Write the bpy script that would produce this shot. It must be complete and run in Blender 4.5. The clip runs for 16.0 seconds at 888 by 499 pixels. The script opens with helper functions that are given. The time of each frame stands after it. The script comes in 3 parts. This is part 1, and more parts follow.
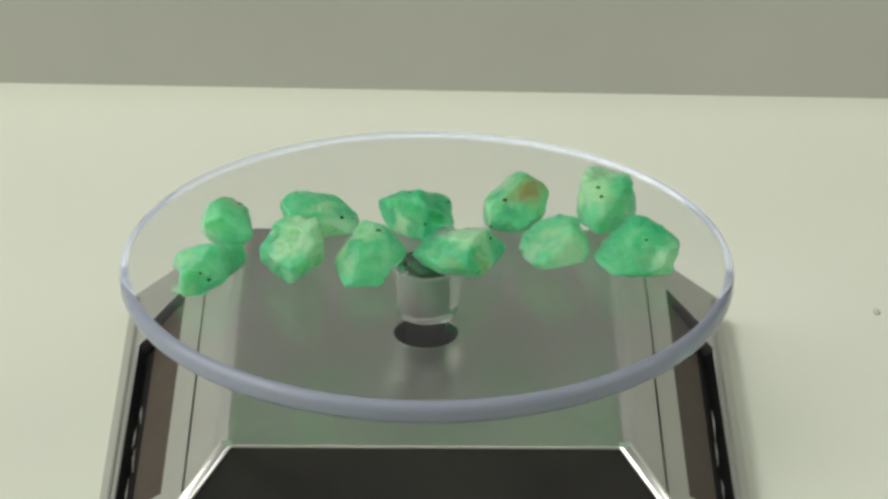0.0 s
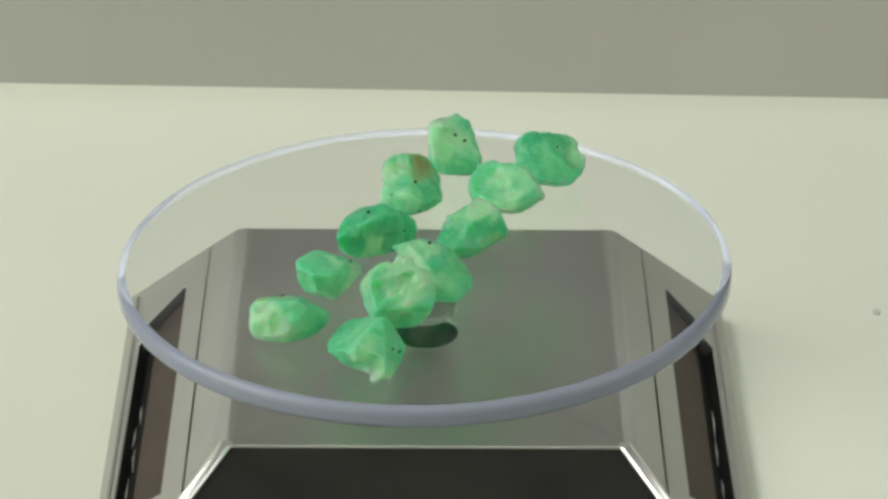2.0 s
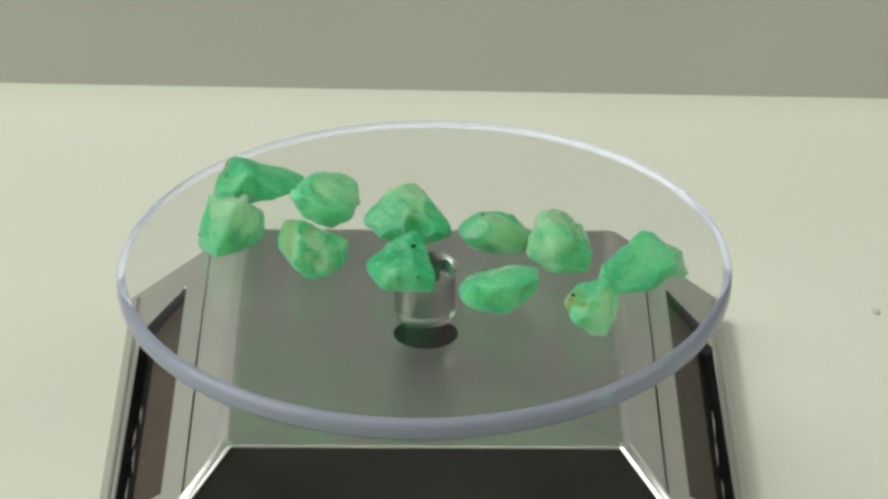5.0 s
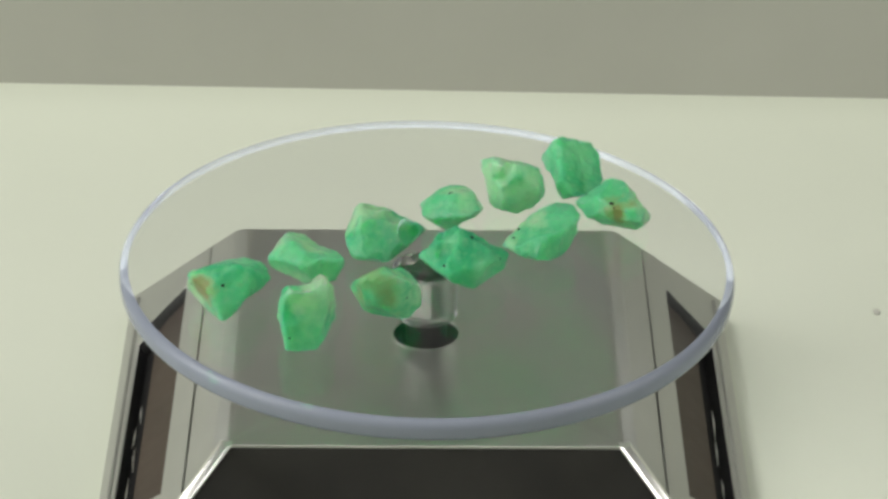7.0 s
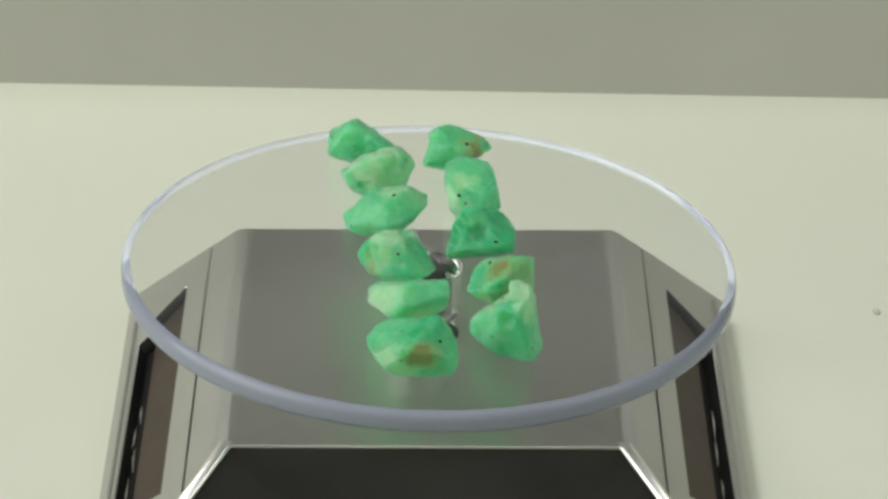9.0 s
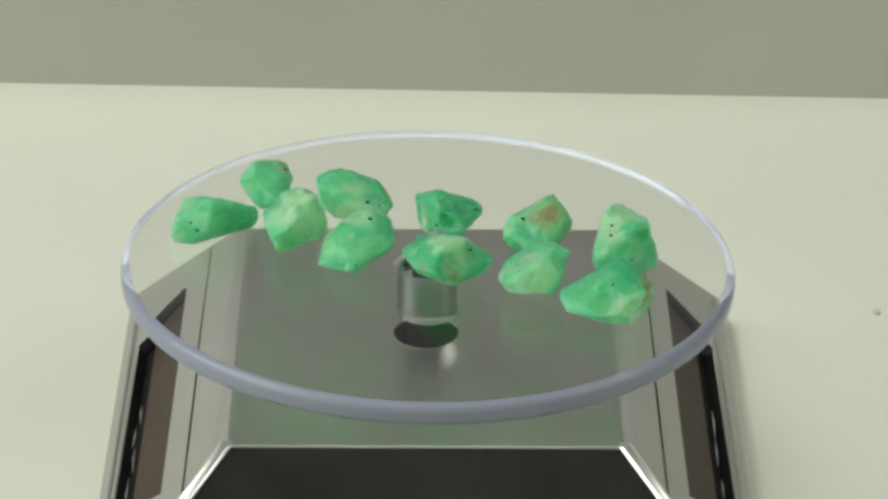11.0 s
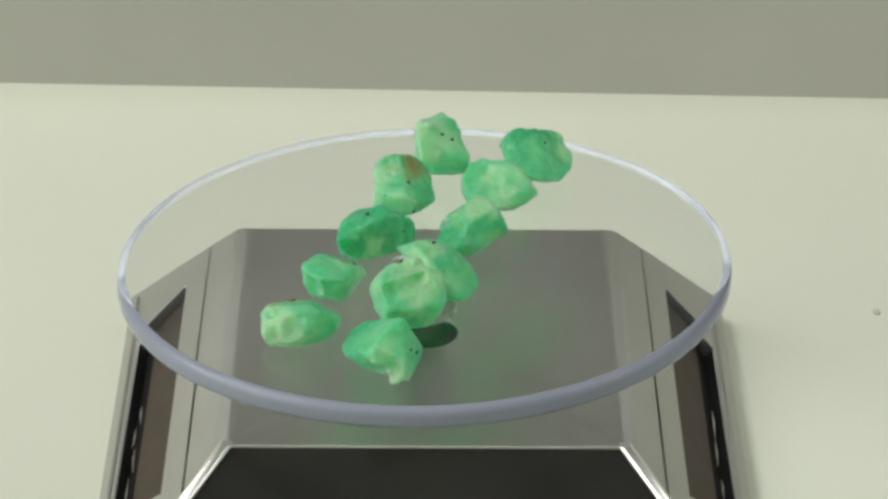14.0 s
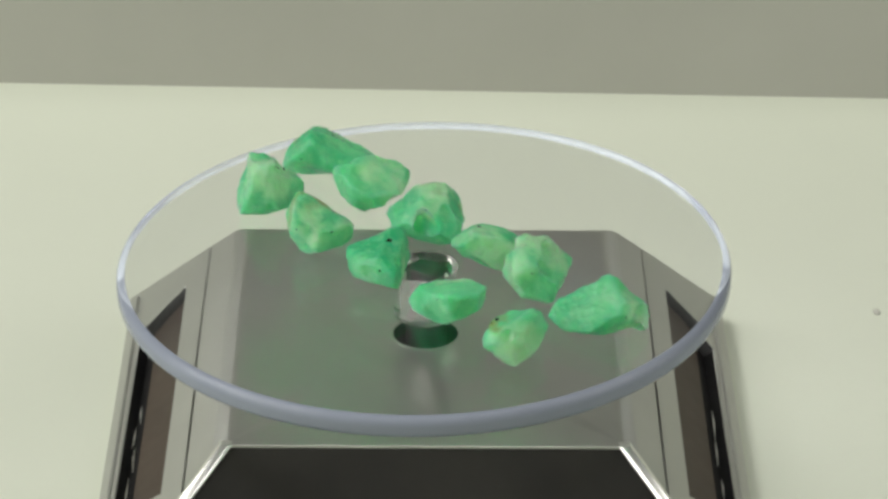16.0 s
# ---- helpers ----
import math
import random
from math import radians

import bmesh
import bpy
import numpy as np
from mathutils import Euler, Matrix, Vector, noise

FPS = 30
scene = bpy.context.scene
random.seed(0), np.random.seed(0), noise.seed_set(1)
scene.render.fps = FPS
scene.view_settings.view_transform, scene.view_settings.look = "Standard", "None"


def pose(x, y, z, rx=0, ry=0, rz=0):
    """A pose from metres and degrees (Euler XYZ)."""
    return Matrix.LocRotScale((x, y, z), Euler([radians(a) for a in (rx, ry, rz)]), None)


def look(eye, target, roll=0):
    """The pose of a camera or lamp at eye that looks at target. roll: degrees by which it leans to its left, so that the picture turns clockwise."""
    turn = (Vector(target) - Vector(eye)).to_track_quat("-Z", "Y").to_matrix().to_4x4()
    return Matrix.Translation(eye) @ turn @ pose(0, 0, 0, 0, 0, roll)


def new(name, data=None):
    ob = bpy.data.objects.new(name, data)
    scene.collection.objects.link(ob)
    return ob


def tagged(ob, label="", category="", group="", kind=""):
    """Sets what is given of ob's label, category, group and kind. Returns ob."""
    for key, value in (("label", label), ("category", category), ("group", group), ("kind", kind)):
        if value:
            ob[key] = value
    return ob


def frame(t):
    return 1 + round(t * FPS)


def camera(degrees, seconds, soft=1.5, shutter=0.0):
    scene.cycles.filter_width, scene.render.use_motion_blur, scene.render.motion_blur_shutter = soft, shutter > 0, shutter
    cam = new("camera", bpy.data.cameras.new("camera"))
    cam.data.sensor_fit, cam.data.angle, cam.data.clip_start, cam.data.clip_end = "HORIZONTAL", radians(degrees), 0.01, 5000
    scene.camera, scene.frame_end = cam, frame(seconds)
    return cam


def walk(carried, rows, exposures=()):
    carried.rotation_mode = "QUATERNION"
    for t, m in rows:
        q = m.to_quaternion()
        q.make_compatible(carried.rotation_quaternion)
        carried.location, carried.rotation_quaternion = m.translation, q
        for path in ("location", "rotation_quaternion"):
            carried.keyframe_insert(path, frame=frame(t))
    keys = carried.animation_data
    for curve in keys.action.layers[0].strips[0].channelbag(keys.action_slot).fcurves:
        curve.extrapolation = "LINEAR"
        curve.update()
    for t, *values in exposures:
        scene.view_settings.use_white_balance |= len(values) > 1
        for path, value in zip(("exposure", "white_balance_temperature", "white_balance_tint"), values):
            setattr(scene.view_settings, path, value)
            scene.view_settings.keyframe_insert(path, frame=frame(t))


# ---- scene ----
# camera: it stands still, close above the display stand
EYE = Vector((0, -0.43557, 0.26763))
PITCH, YAW, ROLL = radians(28.086), radians(0.338), 0.431
WAY = Vector((math.sin(YAW) * math.cos(PITCH), math.cos(YAW) * math.cos(PITCH), -math.sin(PITCH)))
cam = camera(15.0, 16.0, soft=3.0)
walk(cam, [(0, look(EYE, EYE + WAY, ROLL)), (16, look(EYE, EYE + WAY, ROLL))], exposures=[(0, 0.0, 6500, 10), (16, 0.0, 6500, 10)])

# one turn of the disc, anticlockwise from above
TURN = 11.863
PLATE = 0.0193                     # top of the base above the table
DISC = PLATE + 0.01321            # middle of the disc at its axis
LEAN_X, LEAN_Y = -0.0005, -0.0272  # the disc sits slightly askew on its post
THICK = 0.0028

# light: a dim room with two soft lamps, one on each side
world = bpy.data.worlds.new("world")
scene.world = world
world.use_nodes = True
world.node_tree.nodes["Background"].inputs[0].default_value = (0.9, 0.95, 1.0, 1)
world.node_tree.nodes["Background"].inputs[1].default_value = 0.2


def area_lamp(name, eye, target, width, height, power, colour):
    data = bpy.data.lights.new(name, "AREA")
    data.shape, data.size, data.size_y, data.energy, data.color = "RECTANGLE", width, height, power, colour
    ob = new(name, data)
    ob.matrix_world = look(eye, target)
    return ob


area_lamp("soft_lamp", (-0.70, -0.12, 0.62), (0, 0.02, 0.02), 0.8, 0.7, 8.9, (1.0, 0.98, 0.95))
area_lamp("soft_lamp", (0.70, -0.12, 0.62), (0, 0.02, 0.02), 0.6, 0.6, 2.7, (1.0, 0.98, 0.95))
# added fill from above, with no known fitting behind it
area_lamp("overhead_fill", (0, -0.7, 1.6), (0, -0.7, 0), 1.2, 0.6, 3.0, (1.0, 0.98, 0.93))


# ---- materials ----
def material(name, colour, rough=0.5, metal=0.0, vary=0.08, scale=60.0, bump=0.0, bump_scale=400.0, **more):
    m = bpy.data.materials.new(name)
    m.use_nodes = True
    nt = m.node_tree
    b = nt.nodes["Principled BSDF"]
    b.inputs["Roughness"].default_value, b.inputs["Metallic"].default_value = rough, metal
    for key, value in more.items():
        b.inputs[key.replace("_", " ")].default_value = value
    co = nt.nodes.new("ShaderNodeTexCoord")
    big = nt.nodes.new("ShaderNodeTexNoise")
    big.inputs["Scale"].default_value, big.inputs["Detail"].default_value = scale, 6
    nt.links.new(co.outputs["Object"], big.inputs["Vector"])
    ramp = nt.nodes.new("ShaderNodeMapRange")
    ramp.inputs[1].default_value, ramp.inputs[2].default_value = 0.3, 0.7
    ramp.inputs[3].default_value, ramp.inputs[4].default_value = 1 - vary, 1 + vary
    nt.links.new(big.outputs[0], ramp.inputs[0])
    mix = nt.nodes.new("ShaderNodeVectorMath")
    mix.operation = "SCALE"
    mix.inputs[0].default_value = colour
    nt.links.new(ramp.outputs[0], mix.inputs["Scale"])
    nt.links.new(mix.outputs[0], b.inputs["Base Color"])
    fine = nt.nodes.new("ShaderNodeTexNoise")
    fine.inputs["Scale"].default_value, fine.inputs["Detail"].default_value = bump_scale, 4
    nt.links.new(co.outputs["Object"], fine.inputs["Vector"])
    rr = nt.nodes.new("ShaderNodeMapRange")
    rr.inputs[3].default_value, rr.inputs[4].default_value = rough * 0.85, min(1.0, rough * 1.15)
    nt.links.new(fine.outputs[0], rr.inputs[0])
    nt.links.new(rr.outputs[0], b.inputs["Roughness"])
    if bump:
        bp = nt.nodes.new("ShaderNodeBump")
        bp.inputs["Strength"].default_value, bp.inputs["Distance"].default_value = bump, 0.0003
        nt.links.new(fine.outputs[0], bp.inputs["Height"])
        nt.links.new(bp.outputs[0], b.inputs["Normal"])
    return m


def plain_glass(name, colour, rough, ior=1.49, transmission=1.0):
    m = bpy.data.materials.new(name)
    m.use_nodes = True
    b = m.node_tree.nodes["Principled BSDF"]
    b.inputs["Base Color"].default_value = (*colour, 1)
    b.inputs["Roughness"].default_value, b.inputs["IOR"].default_value = rough, ior
    b.inputs["Transmission Weight"].default_value = transmission
    return m


TABLE = material("white_laminate", (0.66, 0.70, 0.58), 0.55, vary=0.02, scale=12, bump=0.05, bump_scale=900)
WALL = material("grey_wall_paint", (0.47, 0.475, 0.415), 0.8, vary=0.06, scale=14, bump=0.1, bump_scale=300)
ROOM = material("room_paint", (0.55, 0.56, 0.54), 0.85, vary=0.04, scale=3)
SILVER = material("silver_lacquer", (0.545, 0.55, 0.50), 0.33, 0.95, vary=0.03, scale=90, bump=0.03, bump_scale=3000)
CHROME = material("polished_edge", (0.95, 0.95, 0.90), 0.34, 1.0, vary=0.02)
BLACK = material("black_plastic", (0.010, 0.010, 0.010), 0.5, vary=0.2, Specular_IOR_Level=0.25)
# copy of the silver finish, set to render brighter as the slopes do
FRAME = material("silver_lacquer_lit", (0.53, 0.54, 0.495), 0.42, 0.8, vary=0.03, scale=90, bump=0.03, bump_scale=3000)
# darker than the black plastic and without sheen: shade of the well as colour
VOID = material("painted_hole_shade", (0.004, 0.004, 0.004), 0.9, vary=0.1, Specular_IOR_Level=0.0)
STEEL = material("brushed_steel", (0.28, 0.28, 0.275), 0.22, 1.0, vary=0.03, scale=300, bump_scale=3000)
PANEL = material("dark_solar_cell", (0.055, 0.040, 0.030), 0.4, vary=0.12, scale=120, Specular_IOR_Level=0.2)
FRONT = material("dark_front_panel", (0.011, 0.011, 0.008), 0.30, vary=0.3, scale=70, Specular_IOR_Level=0.2)
CLEAR = plain_glass("clear_acrylic", (0.985, 0.99, 0.995), 0.0)


def lit_edge(name, colour, light_share):
    """Clear acrylic; a bluish diffuse share stands in for light carried through the disc."""
    m = plain_glass(name, (0.95, 0.965, 1.0), 0.04, ior=1.12)
    nt = m.node_tree
    clear = nt.nodes["Principled BSDF"]
    clear.inputs["Coat Weight"].default_value, clear.inputs["Coat Roughness"].default_value = 0.15, 0.12
    piped_light = nt.nodes.new("ShaderNodeBsdfPrincipled")
    piped_light.inputs["Base Color"].default_value, piped_light.inputs["Roughness"].default_value = (*colour, 1), 0.22
    both = nt.nodes.new("ShaderNodeMixShader")
    both.inputs[0].default_value = light_share
    nt.links.new(clear.outputs[0], both.inputs[1])
    nt.links.new(piped_light.outputs[0], both.inputs[2])
    nt.links.new(both.outputs[0], nt.nodes["Material Output"].inputs["Surface"])
    return m


# the rim's bluish brightness is colour in place of internally reflected light
EDGE = lit_edge("rounded_acrylic_edge", (0.70, 0.78, 0.93), 0.38)


def stone_material(name, pale, tan, seed, pale_at, tan_at):
    """Beryl: cloudy green body, milky patches, iron stains, dark crystals inside."""
    m = bpy.data.materials.new(name)
    m.use_nodes = True
    nt = m.node_tree
    b = nt.nodes["Principled BSDF"]
    co = nt.nodes.new("ShaderNodeTexCoord")
    shift = nt.nodes.new("ShaderNodeMapping")
    shift.inputs["Location"].default_value = (seed * 0.37, seed * 0.11, seed * 0.23)
    nt.links.new(co.outputs["Object"], shift.inputs["Vector"])

    def cloud(scale, detail, low, high, rough=0.6):
        n = nt.nodes.new("ShaderNodeTexNoise")
        n.inputs["Scale"].default_value, n.inputs["Detail"].default_value, n.inputs["Roughness"].default_value = scale, detail, rough
        nt.links.new(shift.outputs[0], n.inputs["Vector"])
        r = nt.nodes.new("ShaderNodeMapRange")
        r.inputs[1].default_value, r.inputs[2].default_value = low, high
        nt.links.new(n.outputs[0], r.inputs[0])
        return r.outputs[0], n.outputs[0]

    def blend(fac, a, c):
        x = nt.nodes.new("ShaderNodeMix")
        x.data_type = "RGBA"
        nt.links.new(fac, x.inputs[0])
        for socket, value in ((x.inputs[6], a), (x.inputs[7], c)):
            if isinstance(value, tuple):
                socket.default_value = (*value, 1)
            else:
                nt.links.new(value, socket)
        return x.outputs[2]

    def near(at, reach, noisy):
        """1 at a spot of the stone, 0 a reach away, with a ragged border."""
        dist = nt.nodes.new("ShaderNodeVectorMath")
        dist.operation = "DISTANCE"
        nt.links.new(co.outputs["Object"], dist.inputs[0])
        dist.inputs[1].default_value = [c / 1000 for c in at]
        wob = nt.nodes.new("ShaderNodeMath")
        wob.operation = "MULTIPLY_ADD"
        nt.links.new(noisy, wob.inputs[0])
        wob.inputs[1].default_value, wob.inputs[2].default_value = 0.014, -0.007
        total = nt.nodes.new("ShaderNodeMath")
        nt.links.new(dist.outputs["Value"], total.inputs[0])
        nt.links.new(wob.outputs[0], total.inputs[1])
        r = nt.nodes.new("ShaderNodeMapRange")
        r.interpolation_type = "SMOOTHSTEP"
        r.inputs[1].default_value, r.inputs[2].default_value = 0.35 * reach / 1000, 1.2 * reach / 1000
        r.inputs[3].default_value, r.inputs[4].default_value = 1, 0
        nt.links.new(total.outputs[0], r.inputs[0])
        return r.outputs[0]

    # veils drawn out along the crystal
    along = nt.nodes.new("ShaderNodeMapping")
    along.inputs["Rotation"].default_value = (seed * 0.9, seed * 1.7, seed * 0.6)
    along.inputs["Scale"].default_value = (1.0, 1.0, 0.3)
    nt.links.new(co.outputs["Object"], along.inputs["Vector"])
    veil = nt.nodes.new("ShaderNodeTexNoise")
    veil.inputs["Scale"].default_value, veil.inputs["Detail"].default_value = 300, 4
    nt.links.new(along.outputs[0], veil.inputs["Vector"])
    wisp = nt.nodes.new("ShaderNodeMapRange")
    wisp.inputs[1].default_value, wisp.inputs[2].default_value, wisp.inputs[4].default_value = 0.48, 0.72, 0.30 + 0.5 * pale
    nt.links.new(veil.outputs[0], wisp.inputs[0])

    deep, _ = cloud(130, 3, 0.25 + 0.3 * pale, 0.65 + 0.3 * pale, 0.5)
    _, wobble = cloud(260, 3, 0, 1, 0.5)
    body = blend(deep, (0.17, 0.72, 0.35), (0.026, 0.50, 0.215))
    body = blend(wisp.outputs[0], body, (0.34, 0.80, 0.43))
    mottle, _ = cloud(900, 4, 0.5, 0.8)
    softer = nt.nodes.new("ShaderNodeMath")
    softer.operation = "MULTIPLY"
    nt.links.new(mottle, softer.inputs[0])
    softer.inputs[1].default_value = 0.55
    body = blend(softer.outputs[0], body, (0.40, 0.82, 0.50))
    body = blend(near(pale_at, 2.5 + 5 * pale, wobble), body, (0.48, 0.85, 0.49))
    if tan > 0.1:
        body = blend(near(tan_at, 1.5 + 3.2 * tan, wobble), body, (0.30, 0.50, 0.20))
        body = blend(near(tan_at, 0.2 + 0.9 * tan, wobble), body, (0.33, 0.32, 0.12))
    # sharp edges coloured paler, in place of light shining through thin stone
    geo = nt.nodes.new("ShaderNodeNewGeometry")
    thin_edge_light = nt.nodes.new("ShaderNodeMapRange")
    thin_edge_light.inputs[1].default_value, thin_edge_light.inputs[2].default_value = 0.53, 0.66
    thin_edge_light.inputs[4].default_value = 0.15
    nt.links.new(geo.outputs["Pointiness"], thin_edge_light.inputs[0])
    body = blend(thin_edge_light.outputs[0], body, (0.40, 0.74, 0.44))
    nt.links.new(body, b.inputs["Base Color"])
    b.subsurface_method = "RANDOM_WALK"
    b.inputs["Subsurface Weight"].default_value = 1.0
    b.inputs["Subsurface Radius"].default_value = (0.3, 1.0, 0.55)
    b.inputs["Subsurface Scale"].default_value = 0.005
    b.inputs["Transmission Weight"].default_value = 0.42
    b.inputs["IOR"].default_value = 1.27
    b.inputs["Specular IOR Level"].default_value = 0.5
    b.inputs["Coat Weight"].default_value, b.inputs["Coat Roughness"].default_value = 0.3, 0.07
    gloss, _ = cloud(500, 4, 0.35, 0.7)
    rr = nt.nodes.new("ShaderNodeMapRange")
    rr.inputs[3].default_value, rr.inputs[4].default_value = 0.30, 0.60
    nt.links.new(gloss, rr.inputs[0])
    nt.links.new(rr.outputs[0], b.inputs["Roughness"])
    bp = nt.nodes.new("ShaderNodeBump")
    bp.inputs["Strength"].default_value, bp.inputs["Distance"].default_value = 0.25, 0.00026
    _, fine = cloud(1100, 5, 0, 1)
    nt.links.new(fine, bp.inputs["Height"])
    # growth lines along the crystal
    turned = nt.nodes.new("ShaderNodeMapping")
    turned.inputs["Rotation"].default_value = (seed * 0.9, seed * 1.7, seed * 0.6)
    nt.links.new(co.outputs["Object"], turned.inputs["Vector"])
    wave = nt.nodes.new("ShaderNodeTexWave")
    wave.inputs["Scale"].default_value, wave.inputs["Distortion"].default_value = 260, 2.5
    wave.inputs["Detail"].default_value, wave.inputs["Detail Scale"].default_value = 3, 2
    nt.links.new(turned.outputs[0], wave.inputs["Vector"])
    patch, _ = cloud(240, 2, 0.45, 0.65)
    lines = nt.nodes.new("ShaderNodeMath")
    lines.operation = "MULTIPLY"
    nt.links.new(wave.outputs["Fac"], lines.inputs[0])
    nt.links.new(patch, lines.inputs[1])
    bw = nt.nodes.new("ShaderNodeBump")
    bw.inputs["Strength"].default_value, bw.inputs["Distance"].default_value = 0.2, 0.00025
    nt.links.new(lines.outputs[0], bw.inputs["Height"])
    nt.links.new(bp.outputs[0], bw.inputs["Normal"])
    nt.links.new(bw.outputs[0], b.inputs["Normal"])
    # small glints on the broken skin
    glint = nt.nodes.new("ShaderNodeBump")
    glint.inputs["Strength"].default_value, glint.inputs["Distance"].default_value = 0.7, 0.0004
    _, crumbs = cloud(800, 3, 0, 1)
    nt.links.new(crumbs, glint.inputs["Height"])
    nt.links.new(glint.outputs[0], b.inputs["Coat Normal"])
    return m


# ---- mesh helpers ----
def mesh_of(name, bm, mat, smooth=False):
    bmesh.ops.recalc_face_normals(bm, faces=bm.faces)
    me = bpy.data.meshes.new(name)
    bm.to_mesh(me)
    bm.free()
    for one in (mat if isinstance(mat, list) else [mat]):
        me.materials.append(one)
    if smooth:
        me.polygons.foreach_set("use_smooth", [True] * len(me.polygons))
    return me


def part(name, bm, mat, parent=None, label="", smooth=False):
    ob = new(name, mesh_of(name, bm, mat, smooth))
    ob.parent = parent
    if label:
        tagged(ob, label)
    return ob


def box(bm, low, high, bevel=0.0):
    made = bmesh.ops.create_cube(bm, size=1.0)["verts"]
    for v in made:
        v.co = Vector([low[i] + (v.co[i] + 0.5) * (high[i] - low[i]) for i in range(3)])
    if bevel:
        edges = list({e for v in made for e in v.link_edges})
        bmesh.ops.bevel(bm, geom=edges, offset=bevel, segments=3, profile=0.5, affect="EDGES")
    return bm


def lathe(bm, profile, steps, material_index=None, close=False, flat=0.0):
    """Turn a profile of (radius, height) round the z axis."""
    rings = []
    for r, z in profile:
        if r < 1e-7:
            rings.append([bm.verts.new((0, 0, z))])
        else:
            rings.append([bm.verts.new((r * math.cos(a), r * math.sin(a), z)) for a in (2 * math.pi * i / steps for i in range(steps))])
    pairs = list(zip(rings, rings[1:]))
    if close:
        pairs.append((rings[-1], rings[0]))
    for k, (a, c) in enumerate(pairs):
        for i in range(steps):
            j = (i + 1) % steps
            four = [a[i % len(a)], a[j % len(a)], c[j % len(c)], c[i % len(c)]]
            unique = list(dict.fromkeys(four))
            if len(unique) > 2:
                f = bm.faces.new(unique)
                # flat caps and discs keep their plain normals
                f.smooth = abs(profile[k][1] - profile[(k + 1) % len(profile)][1]) > flat
                if material_index:
                    f.material_index = material_index(k)
    return bm


def slab(bm, outline, depth, bevel=0.0):
    """A prism: a flat outline of 3D points, thickened against its normal."""
    vs = [bm.verts.new(p) for p in outline]
    f = bm.faces.new(vs)
    f.normal_update()
    n = f.normal.copy()
    if n.z < 0:
        n = -n
    back = [bm.verts.new(Vector(p) - n * depth) for p in outline]
    bm.faces.new(back[::-1])
    for i in range(len(vs)):
        j = (i + 1) % len(vs)
        bm.faces.new((vs[i], back[i], back[j], vs[j]))
    if bevel:
        edge = list(f.edges)
        bmesh.ops.bevel(bm, geom=edge, offset=bevel, segments=3, profile=0.5, affect="EDGES")
    return bm


# ---- the room ----
WALL_TURN = -1.7
bm = box(bmesh.new(), (-0.9, -0.75, -0.03), (0.9, 0.134, 0.0), 0.002)
table = tagged(part("table_top", bm, TABLE, label=""), "plain white matt table top under the stand", "table", kind="structure")
bm = box(bmesh.new(), (-0.9, 0.0, -0.03), (0.9, 0.012, 0.055), 0.001)
board = tagged(part("backboard", bm, WALL), "plain grey painted board along the back of the table", "backboard", kind="structure")
board.matrix_world = pose(0, 0.1284, 0, 0, 0, WALL_TURN)
for name, low, high in (("wall_south", (-1.5, -2.1, -0.75), (1.5, -2.0, 1.7)), ("wall_west", (-1.6, -2.0, -0.75), (-1.5, 1.5, 1.7)),
                        ("wall_east", (1.5, -2.0, -0.75), (1.6, 1.5, 1.7)), ("wall_north", (-1.5, 1.4, -0.75), (1.5, 1.5, 1.7)), ("floor", (-1.6, -2.1, -0.85), (1.6, 1.5, -0.75)), ("ceiling", (-1.6, -2.1, 1.7), (1.6, 1.5, 1.8))):
    tagged(part(name, box(bmesh.new(), low, high), ROOM), "plain light room surface", name.split("_")[0], kind="structure")

bm = bmesh.new()
bmesh.ops.create_icosphere(bm, subdivisions=3, radius=1.0)
for v in bm.verts:
    v.co *= 1 + 0.3 * noise.noise(v.co * 1.5)
speck = tagged(part("crumb", bm, WALL, smooth=True), "tiny grey crumb lying on the white table", "crumb")
speck.matrix_world = Matrix.Translation((0.0735, 0.0448, 0.0001)) @ Matrix.Diagonal((0.0006, 0.0009, 0.0002, 1))

# ---- the base of the stand ----
TX, TF, TB = 0.0288, -0.0290, 0.0339      # top plate: half width, front, back
BX, BF, BB = 0.0475, -0.0520, 0.0410      # foot: half width, front, back
DROP = 0.0170
base = tagged(new("display_stand_base"), "silver solar display stand base with dark cells, on the white table", "display stand")
base.location = (0, 0, 0)


def side(s, x, y, lift=0.0):
    """A point of the sloping side (s = -1 or 1) at that distance from the middle."""
    n = Vector((s * DROP, 0, BX - TX)).normalized()
    return Vector((s * x, y, PLATE - (x - TX) * DROP / (BX - TX))) + n * lift


def ridge(s, f, k, lift=0.0):
    """A point of a corner ridge (f = -1: front, 1: back), k = 0 at the top, 1 at the foot."""
    a = Vector((s * TX, TF if f < 0 else TB, PLATE))
    b = Vector((s * BX, BF if f < 0 else BB, PLATE - DROP))
    return a.lerp(b, k) + Vector((0, 0, lift))


def edge_y(x, f):
    k = (x - TX) / (BX - TX)
    return (TF + (BF - TF) * k) if f < 0 else (TB + (BB - TB) * k)


# core behind the panels
bm = bmesh.new()
ins = 0.0022
vs = [bm.verts.new((sx * (TX - ins), y, PLATE - 0.0045)) for sx, y in ((-1, TF + ins), (1, TF + ins), (1, TB - ins), (-1, TB - ins))]
ws = [bm.verts.new((sx * (BX - ins - 0.001), y, PLATE - DROP)) for sx, y in ((-1, BF + ins), (1, BF + ins), (1, BB - ins), (-1, BB - ins))]
bm.faces.new(vs), bm.faces.new(ws)
for i in range(4):
    bm.faces.new((vs[i], vs[(i + 1) % 4], ws[(i + 1) % 4], ws[i]))
part("core", bm, BLACK, base, "black plastic core")

